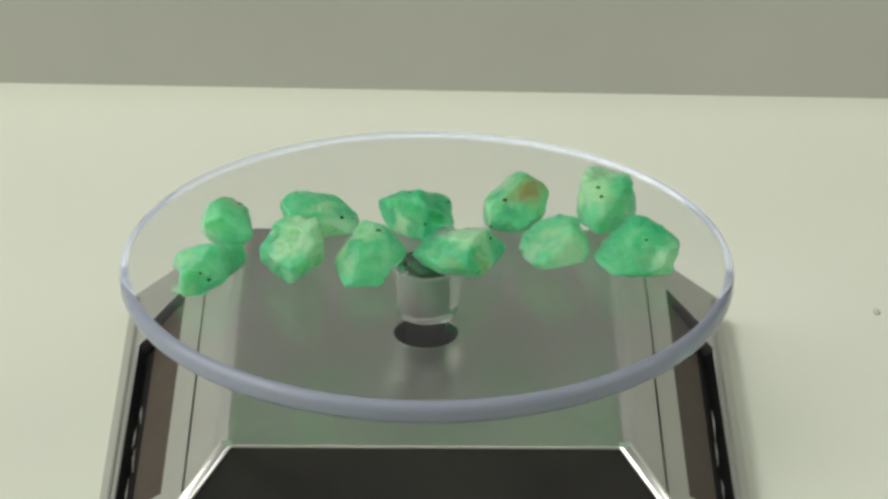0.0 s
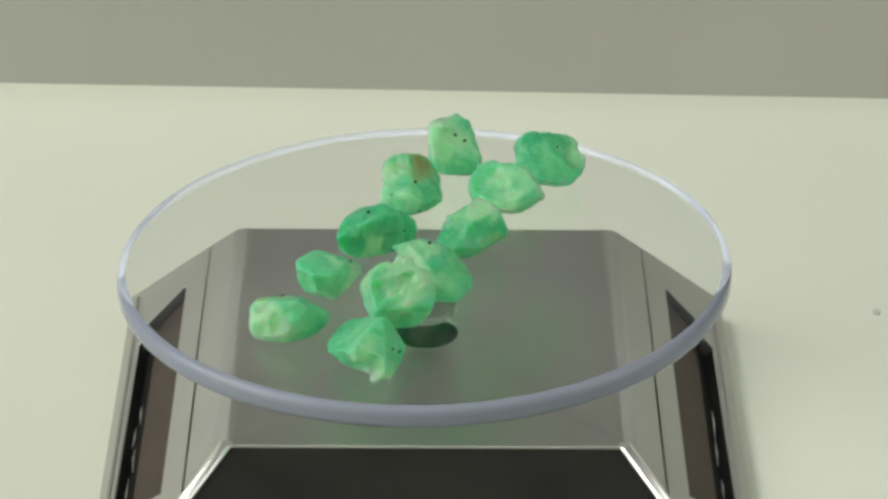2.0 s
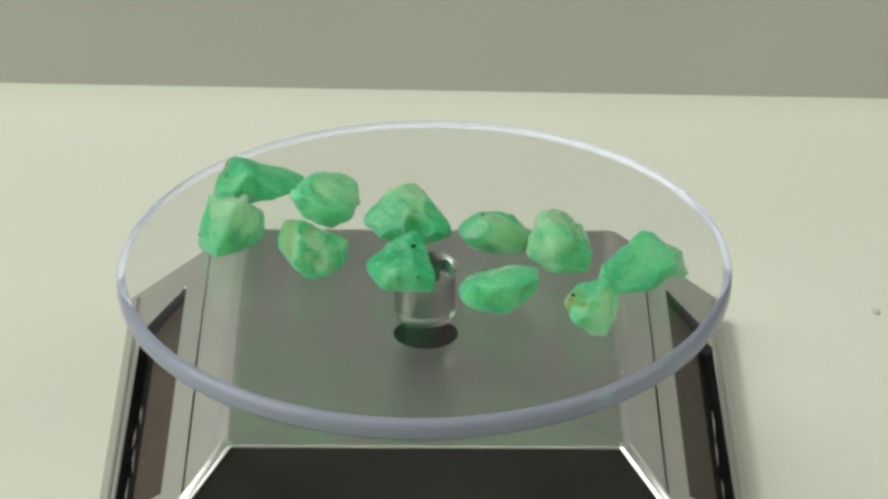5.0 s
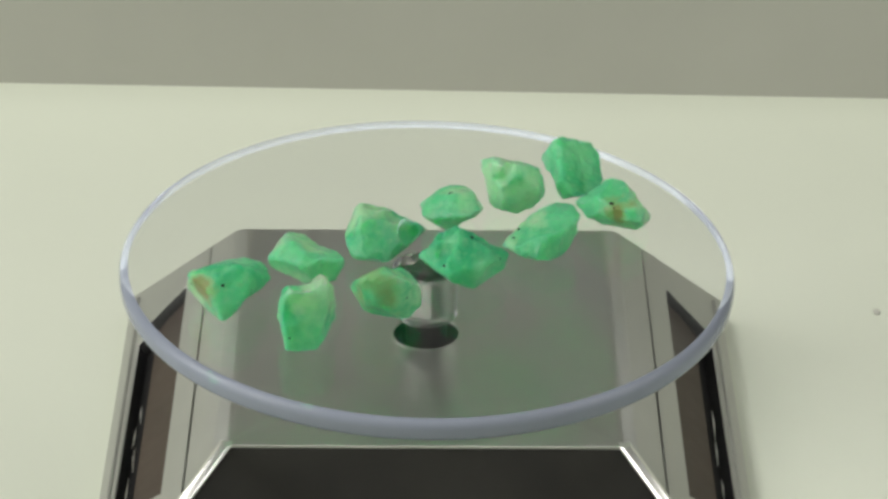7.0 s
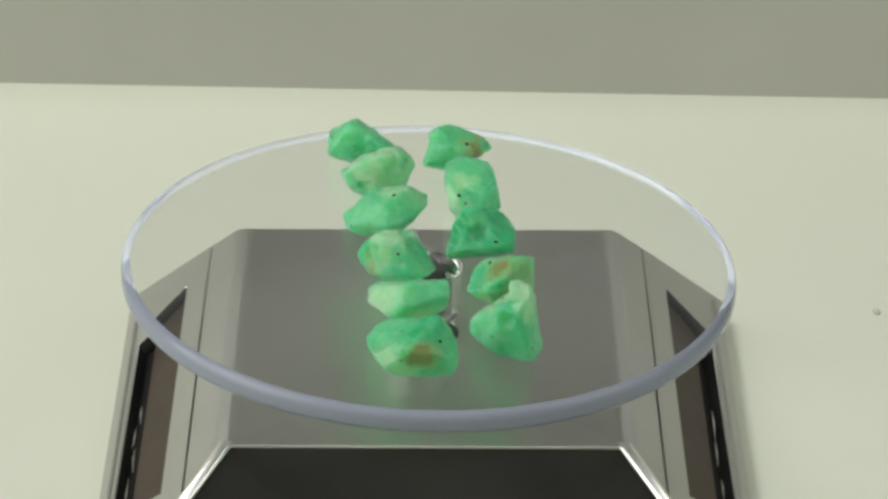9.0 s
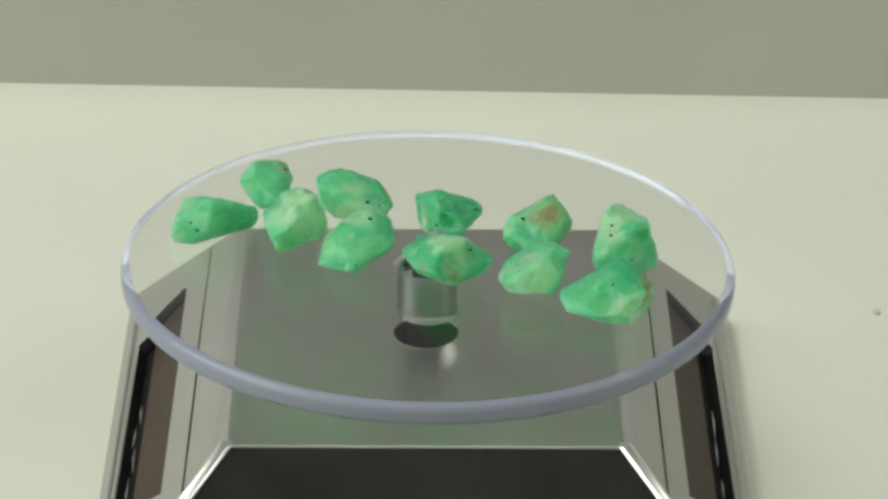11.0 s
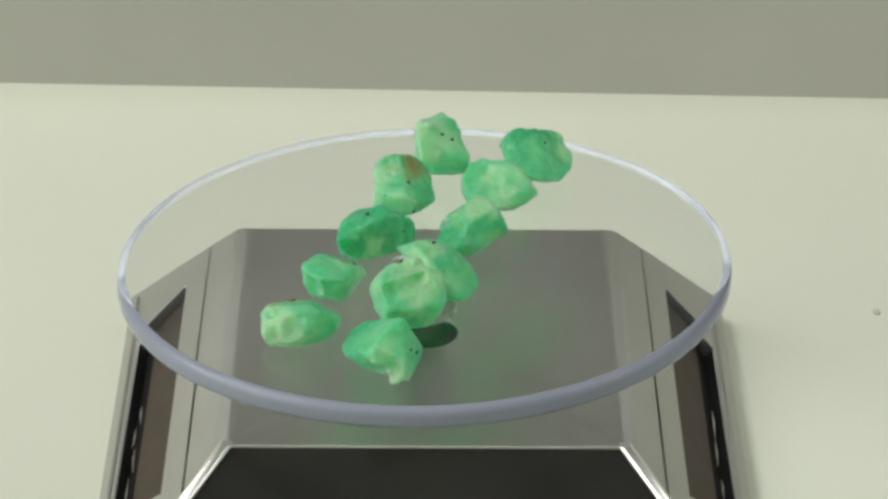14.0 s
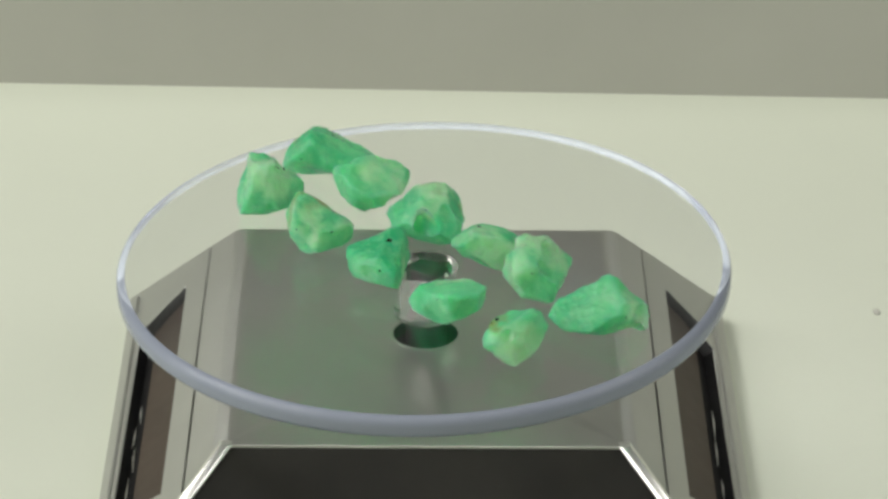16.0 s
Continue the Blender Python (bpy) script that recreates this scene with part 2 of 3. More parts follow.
# foot
bm = box(bmesh.new(), (-BX - 0.0004, BF - 0.0004, 0.0), (BX + 0.0004, BB + 0.0004, PLATE - DROP), 0.0006)
part("foot", bm, FRAME, base)

# top cover with the round well for the spindle, and its bent-down side bands
bm = bmesh.new()
WELL = 0.0048
outer = [bm.verts.new((x, y, PLATE)) for x, y in ((-TX, TF), (TX, TF), (TX, TB), (-TX, TB))]
ring = [bm.verts.new((WELL * math.cos(a), WELL * math.sin(a), PLATE)) for a in (2 * math.pi * i / 48 for i in range(48))]
edges = [bm.edges.new((o[i], o[(i + 1) % len(o)])) for o in (outer, ring) for i in range(len(o))]
bmesh.ops.triangle_fill(bm, use_beauty=True, use_dissolve=False, edges=edges)
BAND = 0.0339
for s in (-1, 1):
    lo = [bm.verts.new(side(s, BAND, edge_y(BAND, f))) for f in (-1, 1)]
    top = [outer[0] if s < 0 else outer[1], outer[3] if s < 0 else outer[2]]
    bm.faces.new((top[0], top[1], lo[1], lo[0]))
backlo = [bm.verts.new(ridge(s, 1, 1.0)) for s in (-1, 1)]
bm.faces.new((outer[3], outer[2], backlo[1], backlo[0]))
bm.edges.ensure_lookup_table()
crease = [e for e in bm.edges if len(e.link_faces) == 2 and e.calc_face_angle() > 0.3]
bmesh.ops.bevel(bm, geom=crease, offset=0.0018, segments=6, profile=0.5, affect="EDGES")
for f in bm.faces:
    f.smooth = f.calc_area() < 0.00008
bm.normal_update()
# side bands take the brighter copy, for the light their slope reflects
for f in bm.faces:
    f.material_index = 1 if abs(f.normal.x) > 0.25 else 0
part("top_cover", bm, [SILVER, FRAME], base, "satin silver top cover")

# well lining, the darkness of the hole put into its colour
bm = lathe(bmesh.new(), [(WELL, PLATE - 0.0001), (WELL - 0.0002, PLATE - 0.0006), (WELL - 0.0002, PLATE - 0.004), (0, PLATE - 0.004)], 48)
well = part("spindle_well", bm, VOID, base, "round well with its darkness painted in")
bm = lathe(bmesh.new(), [(WELL + 0.0005, PLATE + 0.00002), (WELL + 0.0004, PLATE + 0.0001), (WELL + 0.0001, PLATE + 0.0001), (WELL - 0.0001, PLATE - 0.0004)], 64)
part("well_rim", bm, SILVER, well)

# side frames and cells
for s in (-1, 1):
    bm = bmesh.new()
    xi, xo, xa = 0.0377, 0.0453, BAND + 0.0002
    back_i, back_o, front_i, front_o = 0.0285, 0.0250, -0.0292, -0.0262
    loop = [(xa, edge_y(xa, 1)), (BX, edge_y(BX, 1)), (BX, edge_y(BX, -1)), (xa, edge_y(xa, -1))]
    hole = [(xi, back_i), (xo, back_o), (xo, front_o), (xi, front_i)]
    tops = [[bm.verts.new(side(s, *p)) for p in ring_] for ring_ in (loop, hole)]
    downs = [[bm.verts.new(side(s, *p, -0.0022)) for p in ring_] for ring_ in (loop, hole)]
    rims = []
    for i in range(4):
        j = (i + 1) % 4
        bm.faces.new((tops[0][i], tops[0][j], tops[1][j], tops[1][i]))
        # back and outer walls of the window get black as painted recess shade
        for a, b in zip(tops, downs):
            bm.faces.new((a[i], a[j], b[j], b[i])).material_index = 1 if a is tops[1] and i < 2 else 0
            if i % 2:
                rims.append(bm.edges.get((a[i], a[j])))
    bmesh.ops.bevel(bm, geom=rims, offset=0.0003, segments=3, profile=0.5, affect="EDGES")
    for f in bm.faces:
        f.smooth = f.calc_area() < 0.00003
    part("side_frame", bm, [FRAME, BLACK], base)
    bm = slab(bmesh.new(), [side(s, xi - 0.001, back_i + 0.002, -0.0016), side(s, xo - 0.0018, back_o, -0.0016), side(s, xo - 0.0018, front_o, -0.0016), side(s, xi - 0.001, front_i - 0.002, -0.0016)], 0.0006)
    cell = part("solar_cell", bm, PANEL, base, "dark brown solar cell")
    # floor of the groove beside the top cover
    bm = slab(bmesh.new(), [side(s, x, edge_y(x, f) - f * 0.001, -0.00025) for x, f in ((BAND - 0.0004, 1), (xa + 0.0008, 1), (xa + 0.0008, -1), (BAND - 0.0004, -1))], 0.0006)
    part("groove", bm, FRAME, base)
    # crinkled foil that glints along the lower edge of the cell
    bm = bmesh.new()
    rng = random.Random(5 + s)
    y = 0.006
    while y > -0.026:
        length = rng.uniform(0.004, 0.010)
        x0, wide = 0.0441 + rng.uniform(-0.0003, 0.0003), rng.uniform(0.00003, 0.00009) * (1.0 if s < 0 else 0.6)
        tip = rng.uniform(-0.0003, 0.0003)
        slab(bm, [side(s, x0, y, -0.0011), side(s, x0 + wide, y - length * 0.4, -0.0009), side(s, x0 + tip, y - length, -0.0011), side(s, x0 - wide * 0.6, y - length * 0.5, -0.0012)], 0.0001)
        y -= length + rng.uniform(0.0, 0.0015 if s < 0 else 0.004)
    part("foil_edge", bm, CHROME, cell, "crinkled shiny foil edge")
    # raised lip along the foot
    bm = slab(bmesh.new(), [side(s, 0.0459, 0.0385, 0.0005), side(s, 0.0473, 0.0400, 0.0005), side(s, 0.0473, -0.0505, 0.0005), side(s, 0.0459, -0.0490, 0.0005)], 0.0010, 0.0003)
    part("foot_lip", bm, FRAME, base)

# front panel with its bright edges
bm = slab(bmesh.new(), [ridge(-1, -1, 0.0, -0.0003), ridge(1, -1, 0.0, -0.0003), ridge(1, -1, 1.0, -0.0003), ridge(-1, -1, 1.0, -0.0003)], 0.002)
front = part("front_panel", bm, FRONT, base, "glossy dark front panel")
for s in (-1, 1):
    bm = bmesh.new()
    a, c = ridge(s, -1, 0.006, 0.00015), ridge(s, -1, 1.0, 0.00025)
    w = Vector((-s * 0.0016, 0, 0))
    u = Vector((0, 0.0012, 0.0))
    ring_a = [a + Vector((0, 0, 0.0001)), a + w * 0.5 + Vector((0, -0.0001, 0.00005)), a + w + Vector((0, -0.0002, 0.0)), a + w + u, a + u]
    va = [bm.verts.new(p) for p in ring_a]
    vc = [bm.verts.new(p + (c - a)) for p in ring_a]
    bm.faces.new(va), bm.faces.new(vc[::-1])
    for i in range(5):
        bm.faces.new((va[i], va[(i + 1) % 5], vc[(i + 1) % 5], vc[i])).smooth = i < 2
    part("edge_trim", bm, CHROME, front, "bright polished corner edge")

bm = box(bmesh.new(), (-TX + 0.0012, TF - 0.0002, PLATE - 0.0004), (TX - 0.0012, TF + 0.0001, PLATE + 0.00005), 0.0001)
part("edge_trim", bm, FRAME, front, "thin silver front edge")

# ---- the turning disc ----
turntable = tagged(new("turntable_disc"), "clear round acrylic disc on a short clear post", "turntable")
R = 0.0450
h = THICK / 2
low = -h - 0.0004
nose, heel = 0.0013, 0.0010        # rounding of the rim, above and below
profile = [(0, h), (R * 0.5, h), (R - nose, h)]
profile += [(R - nose + nose * math.sin(radians(a)), h - nose + nose * math.cos(radians(a))) for a in range(10, 91, 10)]
profile += [(R - heel + heel * math.cos(radians(a)), low + heel - heel * math.sin(radians(a))) for a in range(0, 91, 15)]
last = len(profile) - 1
foot = PLATE + 0.0034 - DISC       # the post is moulded in one with the disc
profile += [(R * 0.5, low), (0.0051, low), (0.0047, low - 0.0003), (0.0046, low - 0.0007), (0.0046, foot + 0.0005), (0.0045, foot + 0.0002), (0.0042, foot), (0, foot)]
bm = lathe(bmesh.new(), profile, 180, lambda k: 1 if 2 <= k < last else 0)
plate = part("disc", bm, [CLEAR, EDGE], turntable, "clear acrylic disc with a rounded edge, its bluish light painted on, and a moulded post")
plate.matrix_basis = Matrix.Translation((0.0001, 0.0004, DISC)) @ Matrix(((1, 0, -LEAN_X, 0), (0, 1, -LEAN_Y, 0), (LEAN_X, LEAN_Y, 1, 0), (0, 0, 0, 1)))
plate.visible_shadow = False
bm = box(bmesh.new(), (-0.0021, -0.0021, PLATE + 0.0042), (0.0021, 0.0021, PLATE + 0.0108), 0.0001)
bmesh.ops.rotate(bm, verts=bm.verts, matrix=Matrix.Rotation(radians(25), 3, "Z"))
part("spindle_core", bm, STEEL, turntable, "square steel spindle inside the post")
# coloured like the well so that it sinks into that painted darkness
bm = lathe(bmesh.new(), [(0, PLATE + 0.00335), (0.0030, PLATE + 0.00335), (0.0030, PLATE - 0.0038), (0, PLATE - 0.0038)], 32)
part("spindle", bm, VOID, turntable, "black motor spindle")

# ---- the stones ----
# each is a block struck off by flat faces: bearing, slope (degrees) and distance (mm) of every face from the foot point
STONES = [
    dict(label="small pale green rough emerald crystal with a dark inclusion",
         x=-30.5, y=5.1, pale=0.50, tan=0.20, pale_at=(-3, 3, 2), tan_at=(2, 2, 4), notches=[(-1.4, 4.0, 4.9, 1.2)], knobs=[],
         specks=[(2.9, 2.5, 4.6)],
         cuts=[(5, 22, 4.9), (233, -26, 0.9), (154, 45, 4.7), (38, -42, 1.2), (109, -35, 3.1), (222, 50, 5.2), (341, -35, 2.8), (198, -32, 1.0), (51, 68, 5.4), (183, 19, 3.0), (121, 5, 5.3), (35, 25, 5.6), (268, -62, 0.7), (322, 52, 5.6), (87, 45, 6.4), (261, 5, 3.2), (333, -57, 1.0)]),
    dict(label="light green rough emerald chunk with striated faces",
         x=-16.2, y=7.3, pale=0.45, tan=0.00, pale_at=(2.5, -3.5, 2), tan_at=(0, 0, 0), notches=[(1.2, -5.4, -0.1, 1.7), (4.2, -2.6, -1.2, 2.2)], knobs=[(-3.9, 1.0, 5.2, 1.1)],
         specks=[(3.7, -1.8, 3.8)],
         cuts=[(318, 48, 5.1), (156, -12, 3.2), (38, -60, 1.2), (48, 77, 5.3), (264, -12, 2.4), (86, 14, 4.7), (40, 33, 5.9), (208, -12, 3.7), (6, -60, 1.4), (159, 45, 7.2), (183, -48, 0.7), (339, 60, 4.8), (280, 32, 4.9), (288, -60, 0.4), (100, -54, 1.3), (338, 80, 4.9), (116, -12, 2.7), (10, 18, 6.5)]),
    dict(label="deep green rough emerald with a pitted whitish end",
         x=-2.0, y=7.2, pale=0.15, tan=0.00, pale_at=(-5, -1, 2), tan_at=(0, 0, 0), notches=[(4.8, -4.7, 5.7, 2.6), (-5.0, 1.2, 6.6, 2.6), (3.4, -2.4, 8.2, 2.4)], knobs=[(0.6, -0.3, 6.6, 1.0)],
         specks=[(-0.5, 1.3, 6.8), (1.8, -3.2, 3.8)],
         cuts=[(6, -52, 1.0), (2, 52, 6.1), (190, 27, 5.4), (261, 14, 3.8), (74, 57, 6.3), (118, -60, 1.1), (223, 0, 1.2), (108, -12, 4.2), (338, -35, 3.4), (248, -51, 0.6), (308, 22, 6.8), (161, 62, 6.0), (80, -12, 5.4), (105, 34, 6.3), (182, -34, 2.6), (250, 28, 4.6), (5, -12, 4.7), (306, -4, 5.7), (70, 10, 6.2)]),
    dict(label="green rough emerald with tan stains and black specks",
         x=13.2, y=9.6, pale=0.35, tan=0.80, pale_at=(-3, 3, 6), tan_at=(2.5, 0.5, 6), notches=[(-3.4, -3.5, 6.8, 2.0)], knobs=[],
         specks=[(-1.6, -1.2, 5.5), (-3.7, -3.1, 1.9)],
         cuts=[(270, 50, 4.5), (107, -4, 4.1), (178, -62, 0.8), (314, -35, 1.5), (43, 28, 6.3), (306, -60, 0.1), (51, 71, 8.1), (252, -10, 3.4), (172, 56, 5.8), (40, -42, 1.3), (292, 25, 4.7), (156, 4, 4.9), (2, -12, 3.2), (301, 66, 6.4), (189, -2, 4.1), (243, -63, 0.3), (64, 8, 4.9)]),
    dict(label="tall pale green rough emerald with two black specks",
         x=27.3, y=11.3, pale=0.60, tan=0.00, pale_at=(-3, -1, 8), tan_at=(3, 0, 8), notches=[(-0.3, 2.8, 8.7, 1.2), (-0.5, 0.2, 10.2, 1.7), (3.4, -2.2, 6.5, 1.6)], knobs=[(-2.6, 0, 8.6, 0.9), (1.5, 0, 8.2, 0.9)],
         specks=[(-2.0, -2.1, 7.3), (-1.3, -3.1, 5.9)],
         cuts=[(262, 48, 6.9), (104, 8, 3.4), (198, -60, 0.7), (4, 8, 4.0), (66, 14, 2.9), (163, 28, 6.9), (334, -6, 2.7), (334, 66, 8.2), (0, -63, 1.2), (124, -4, 2.6), (258, -60, 1.5), (246, 54, 7.0), (70, 28, 4.7), (143, -48, 1.0), (196, 8, 4.9), (290, -58, 1.2), (306, 10, 4.3), (220, 6, 5.9)]),
    dict(label="flat light green rough emerald with a clean pointed end",
         x=-32.8, y=-9.2, pale=0.42, tan=0.00, pale_at=(-4, -3, 1), tan_at=(0, 0, 0), notches=[(2.0, -3.8, -1.2, 1.8), (-4.4, -0.3, -0.8, 3.0), (6.2, -0.5, -0.4, 2.0)], knobs=[(-2.0, 0.4, 3.6, 1.4), (-2.4, -2.6, 1.0, 1.2)],
         specks=[(1.9, -2.9, 2.4)],
         cuts=[(340, -14, 3.5), (110, 51, 4.6), (130, -60, 1.1), (270, 13, 4.3), (82, 36, 7.2), (186, 8, 3.1), (56, 71, 6.1), (228, 58, 5.2), (73, -60, 2.9), (342, 16, 4.8), (174, -24, 1.0), (331, -40, 1.7), (283, -28, 3.2), (278, 37, 5.0), (96, 59, 5.1), (20, 4, 7.6)]),
    dict(label="rounded milky green rough emerald with a cloudy top",
         x=-19.1, y=-6.1, pale=0.68, tan=0.00, pale_at=(2, 0, 6.5), tan_at=(0, 0, 0), notches=[(-1.4, -2.3, 8.6, 2.6), (5.0, -3.1, 2.8, 2.6), (-4.4, 0, 7.4, 2.6), (0.5, 0.8, 10.2, 2.0)], knobs=[(2.4, 0.3, 7.0, 1.7)],
         specks=[],
         cuts=[(208, 68, 6.9), (82, -32, 1.8), (142, 5, 4.5), (10, 48, 7.0), (100, 46, 7.5), (120, -51, 0.7), (284, -15, 4.0), (215, 45, 5.4), (320, -40, 0.8), (1, 2, 4.1), (253, 49, 6.8), (217, -20, 1.9), (358, -63, -0.1), (330, -12, 2.8), (66, 10, 5.0)]),
    dict(label="smooth light green rough emerald with one bright face",
         x=-7.5, y=-5.8, pale=0.48, tan=0.00, pale_at=(-4, 2, 4), tan_at=(0, 0, 0), notches=[(-1.8, 2.9, 0.5, 1.8), (-5.7, 2.4, -1.0, 2.5)], knobs=[],
         specks=[(0.7, 1.6, 5.7)],
         cuts=[(274, 36, 5.3), (108, -48, 0.1), (54, 62, 6.8), (185, -12, 4.3), (336, -30, 1.7), (270, -60, 1.6), (330, 34, 4.9), (160, 28, 5.5), (49, -29, 2.1), (3, -48, 0.3), (203, -60, 1.8), (215, 39, 5.8), (145, -32, 2.2), (295, 46, 5.0), (251, 78, 5.8), (7, -35, 1.4), (12, 45, 5.6)]),
    dict(label="green rough emerald with a pale ridge across its top",
         x=5.9, y=-5.3, pale=0.30, tan=0.25, pale_at=(0, -1, 6.5), tan_at=(-1, -3, 4), notches=[(-4.2, 4.9, 3.8, 2.5), (-5.3, 1.3, 6.4, 2.5)], knobs=[(1.3, -0.9, 6.5, 1.0), (-0.8, 0.5, 6.2, 0.8)],
         specks=[(2.6, 1.3, 5.0)],
         cuts=[(84, 44, 5.7), (118, -36, 2.6), (258, -48, 0.4), (316, 18, 4.3), (180, 52, 6.6), (43, -57, 1.3), (228, -34, 2.1), (336, -35, 1.5), (136, 72, 6.1), (28, 38, 6.6), (126, 40, 7.0), (93, -60, 1.5), (332, 28, 4.7), (200, -60, 1.4), (231, 36, 5.2), (114, 11, 6.1), (358, -60, 0.7)]),
    dict(label="pale milky green rough emerald with a glossy face",
         x=18.7, y=-2.7, pale=0.75, tan=0.00, pale_at=(0, -4, 2), tan_at=(0, 0, 0), notches=[(-3.8, -3.0, 5.9, 1.8)], knobs=[],
         specks=[],
         cuts=[(188, 66, 5.0), (358, -60, -0.3), (196, -60, 0.1), (92, -6, 3.9), (310, 37, 6.3), (210, 38, 5.7), (126, -12, 4.0), (345, -9, 4.4), (4, 53, 6.4), (20, -26, 1.4), (277, 30, 7.0), (290, -60, -0.1), (68, -63, -0.1), (184, 20, 5.3), (48, 52, 7.2), (246, -35, 2.6), (339, 50, 6.4), (119, 6, 5.2)]),
    dict(label="large olive green rough emerald with tan stains",
         x=31.0, y=-3.7, pale=0.40, tan=0.55, pale_at=(4, -1, 2), tan_at=(4.5, 1.8, 3.5), notches=[(-2.8, 1.3, -0.6, 2.0)], knobs=[],
         specks=[(0.9, -1.2, 5.4), (2.3, 3.2, 4.5)],
         cuts=[(264, 60, 5.1), (150, -60, -0.0), (122, 14, 5.4), (20, 48, 6.8), (1, -14, 3.8), (162, 46, 6.1), (66, 38, 6.6), (18, -60, 2.4), (221, 68, 5.4), (186, -35, 3.5), (308, 30, 6.3), (288, -12, 4.5), (196, -60, 0.8), (120, -35, 1.8), (276, -54, 1.1), (311, 70, 6.1), (340, 0, 5.5), (244, 42, 6.5), (60, 15, 6.7)]),
]


def stone(spec, seed):
    bm = bmesh.new()
    bmesh.ops.create_cube(bm, size=0.03)
    cuts = [(Vector((math.cos(radians(e)) * math.cos(radians(a)), math.cos(radians(e)) * math.sin(radians(a)), math.sin(radians(e)))), (d + 0.35) / 1000) for a, e, d in spec["cuts"]]
    cuts.append((Vector((LEAN_X, LEAN_Y, -1)).normalized(), 0.0))
    for n, d in cuts:
        geom = list(bm.verts) + list(bm.edges) + list(bm.faces)
        cut = bmesh.ops.bisect_plane(bm, geom=geom, dist=1e-6, plane_co=n * d, plane_no=n, clear_outer=True)
        rim = [g for g in cut["geom_cut"] if isinstance(g, bmesh.types.BMEdge)]
        if len(rim) > 2:
            bmesh.ops.contextual_create(bm, geom=rim)
    bmesh.ops.remove_doubles(bm, verts=bm.verts, dist=0.0003)
    bmesh.ops.dissolve_degenerate(bm, edges=bm.edges, dist=0.0002)
    # knobs that stand out of the block
    for i, (x, y, z, r) in enumerate(spec.get("knobs", [])):
        made = bmesh.ops.create_icosphere(bm, subdivisions=1, radius=1.25 * r / 1000)["verts"]
        turn = Euler((seed + i, seed * 2.3, i * 1.1)).to_matrix()
        for v in made:
            v.co = turn @ Vector((v.co.x * 0.85, v.co.y, v.co.z * 1.25)) + Vector((x, y, z)) / 1000
    # an even, fine skin over the block
    bmesh.ops.recalc_face_normals(bm, faces=bm.faces)
    rough_mesh = bpy.data.meshes.new("block")
    bm.to_mesh(rough_mesh)
    block = new("block", rough_mesh)
    skin = block.modifiers.new("skin", "REMESH")
    skin.mode, skin.voxel_size, skin.adaptivity = "VOXEL", 0.00026, 0.0
    bpy.context.view_layer.update()
    done = block.evaluated_get(bpy.context.evaluated_depsgraph_get())
    bm.clear()
    bm.from_mesh(done.to_mesh())
    bpy.data.objects.remove(block)
    bpy.data.meshes.remove(rough_mesh)
    for _ in range(6):
        bmesh.ops.smooth_vert(bm, verts=bm.verts, factor=0.5, use_axis_x=True, use_axis_y=True, use_axis_z=True)
    bm.normal_update()
    rng = random.Random(seed)
    off = Vector((seed * 3.1, seed * 1.7, seed * 0.9))
    lean = Vector((LEAN_X, LEAN_Y, 0))

    def grip(co):
        return max(0.0, min(1.0, 0.1 + (co.z - lean.dot(co)) / 0.0015))

    for v, n in [(v, v.normal.copy()) for v in bm.verts]:
        p = v.co * 1000
        v.co += n * (0.42 * noise.noise(p * 0.28 + off) + 0.20 * noise.noise(p * 0.7 + off) - 0.02) / 1000 * grip(v.co)
    # shell-shaped chips struck from the surface
    bm.normal_update()
    every = list(bm.verts)
    for _ in range(6):
        v = rng.choice(every)
        if v.co.z < 0.0015:
            continue
        radius, depth = rng.uniform(0.0018, 0.0042), rng.uniform(0.0002, 0.0006)
        middle = v.co + v.normal * (radius - depth)
        for w in every:
            d = w.co - middle
            if d.length < radius:
                w.co = middle + d.normalized() * radius
    # larger hollows
    for x, y, z, radius in spec["notches"]:
        middle, radius = Vector((x, y, z)) / 1000, radius / 1000
        for w in every:
            d = w.co - middle
            reach = radius * (1 + 0.35 * noise.noise(w.co * 700 + off))
            if d.length < reach and w.co.z > 0.0004:
                w.co = middle + d.normalized() * reach
    for _ in range(2):
        bmesh.ops.smooth_vert(bm, verts=bm.verts, factor=0.5, use_axis_x=True, use_axis_y=True, use_axis_z=True)
    # fine fracture steps, mostly at one end
    bm.normal_update()
    side_way = Vector((rng.uniform(-1, 1), rng.uniform(-1, 1), 0.3)).normalized()
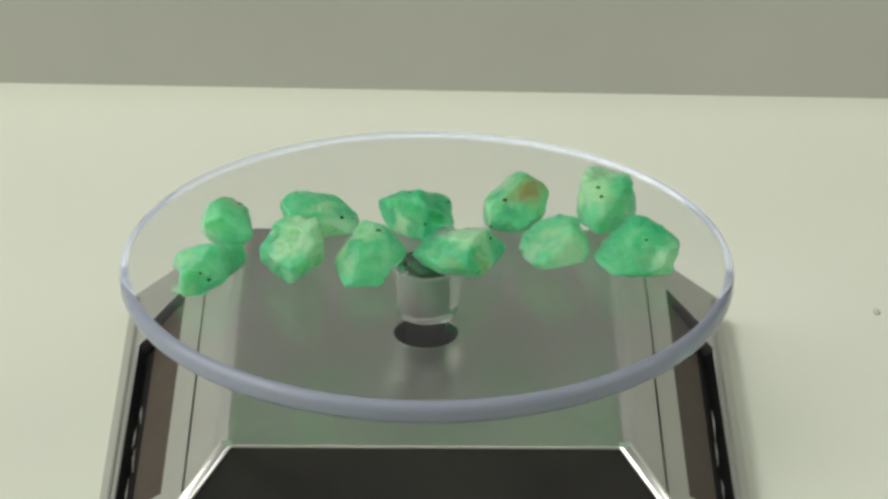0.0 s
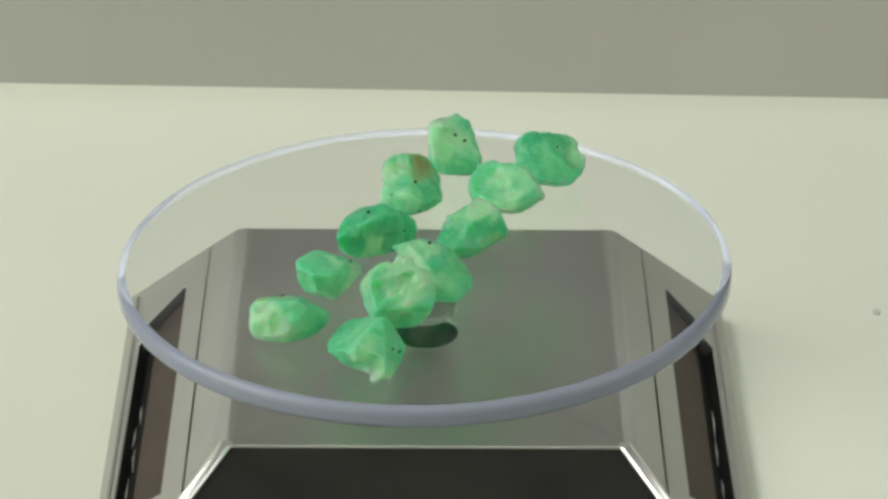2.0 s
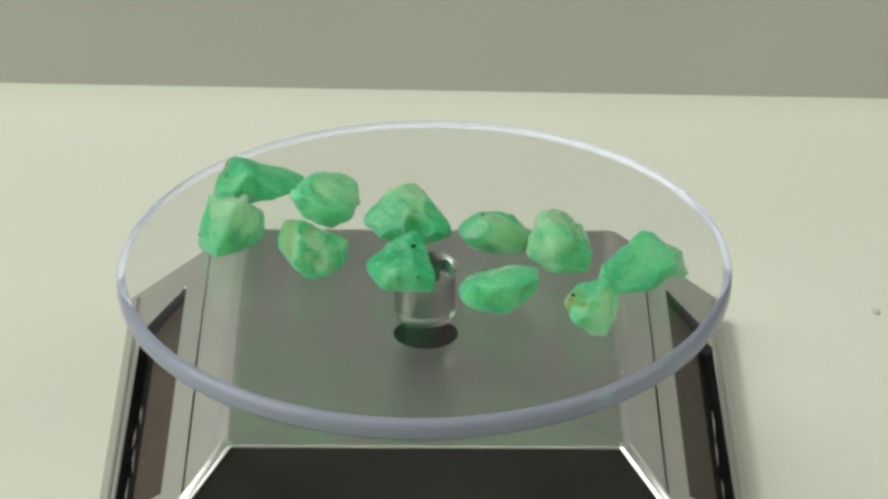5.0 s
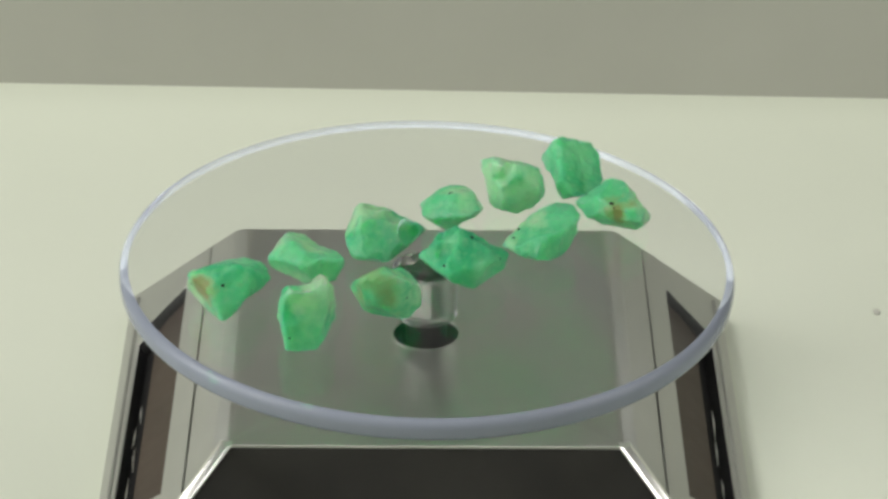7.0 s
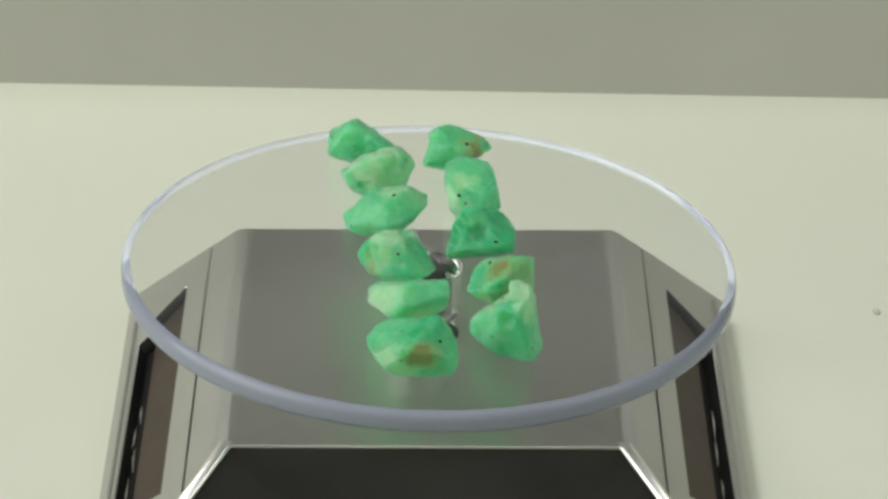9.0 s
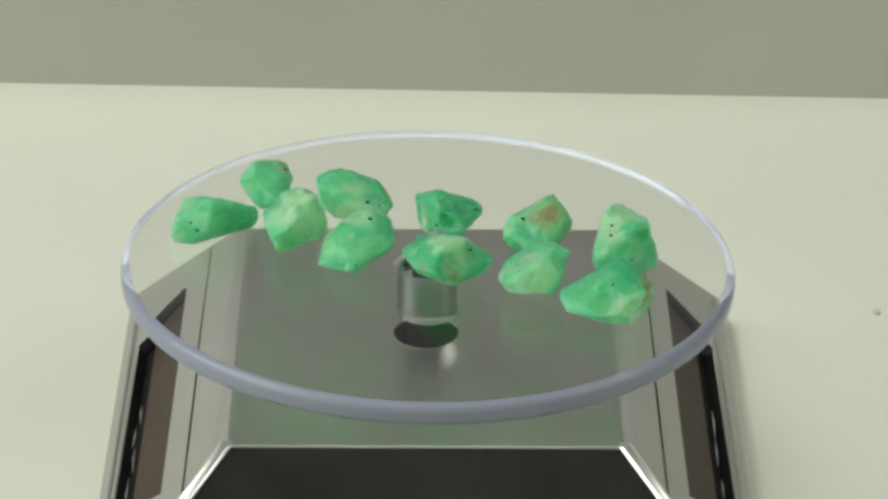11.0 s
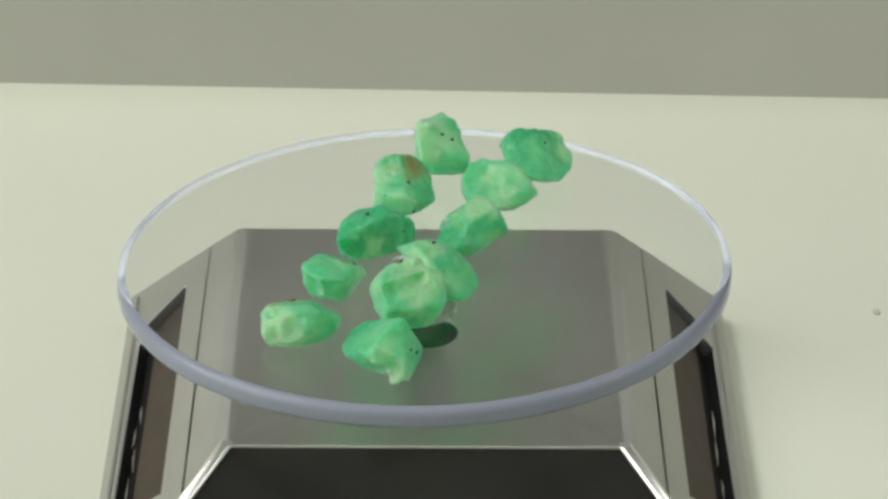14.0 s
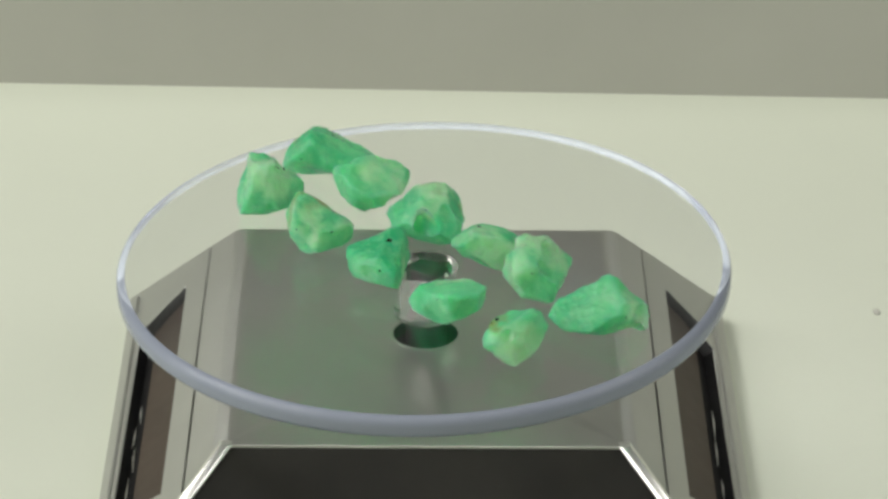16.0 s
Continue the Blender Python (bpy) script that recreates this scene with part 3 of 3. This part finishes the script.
    for v, n in [(v, v.normal.copy()) for v in bm.verts]:
        p = v.co * 1000
        rough = max(0.0, min(1.0, 0.35 + 0.18 * p.dot(side_way)))
        f = noise.voronoi(p * 0.9 + off)[0]
        v.co += n * (0.20 * rough * (f[0] - 0.40) + 0.10 * noise.noise(p * 1.8 + off)) / 1000 * grip(v.co)
    low = min(v.co.z - (LEAN_X * v.co.x + LEAN_Y * v.co.y) for v in bm.verts)
    for v in bm.verts:
        v.co.z -= low
    return bm


from mathutils.bvhtree import BVHTree

stones = []
for k, spec in enumerate(STONES):
    bm = stone(spec, k + 1)
    tree = BVHTree.FromBMesh(bm)
    gem = tagged(part("rough_emerald", bm, stone_material("beryl", spec["pale"], spec["tan"], k + 1, spec["pale_at"], spec["tan_at"]), smooth=True), spec["label"] , "gemstone", "rough emeralds on the disc")
    # the plain specks, then a few smaller ones strewn low over the stone
    strewn = random.Random(70 + k)
    spots = [(at, 1.0) for at in spec["specks"]]
    for _ in range(2):
        a = strewn.uniform(0, 2 * math.pi)
        spots.append(((6 * math.cos(a), 6 * math.sin(a), strewn.uniform(1.0, 6.5)), strewn.uniform(0.35, 0.7)))
    for i, (at, scale) in enumerate(spots):
        place, normal, _, _ = tree.find_nearest(Vector(at) / 1000)
        sb = bmesh.new()
        bmesh.ops.create_icosphere(sb, subdivisions=2, radius=1.0)
        rng = random.Random(k * 10 + i)
        for v in sb.verts:
            v.co = v.co * (1 + 0.35 * noise.noise(v.co * 1.3 + Vector((k, i, 0))))
        speck = part("inclusion", sb, BLACK, gem, "black mineral speck", smooth=True)
        size = rng.uniform(0.00017, 0.00030) * scale
        speck.matrix_basis = Matrix.Translation(place) @ normal.to_track_quat("Z", "Y").to_matrix().to_4x4() @ Matrix.Diagonal((size * 1.5, size, size * 0.35, 1))
    stones.append((gem, spec["x"] / 1000, spec["y"] / 1000))


def motions():
    steps = [i * 0.25 for i in range(65)]
    walk(turntable, [(t, pose(0, 0, 0, 0, 0, 360 * t / TURN)) for t in steps])
    for gem, x, y in stones:
        z = DISC + THICK / 2 + LEAN_X * x + LEAN_Y * y
        walk(gem, [(t, pose(0, 0, 0, 0, 0, 360 * t / TURN) @ pose(x, y, z)) for t in steps])


motions()
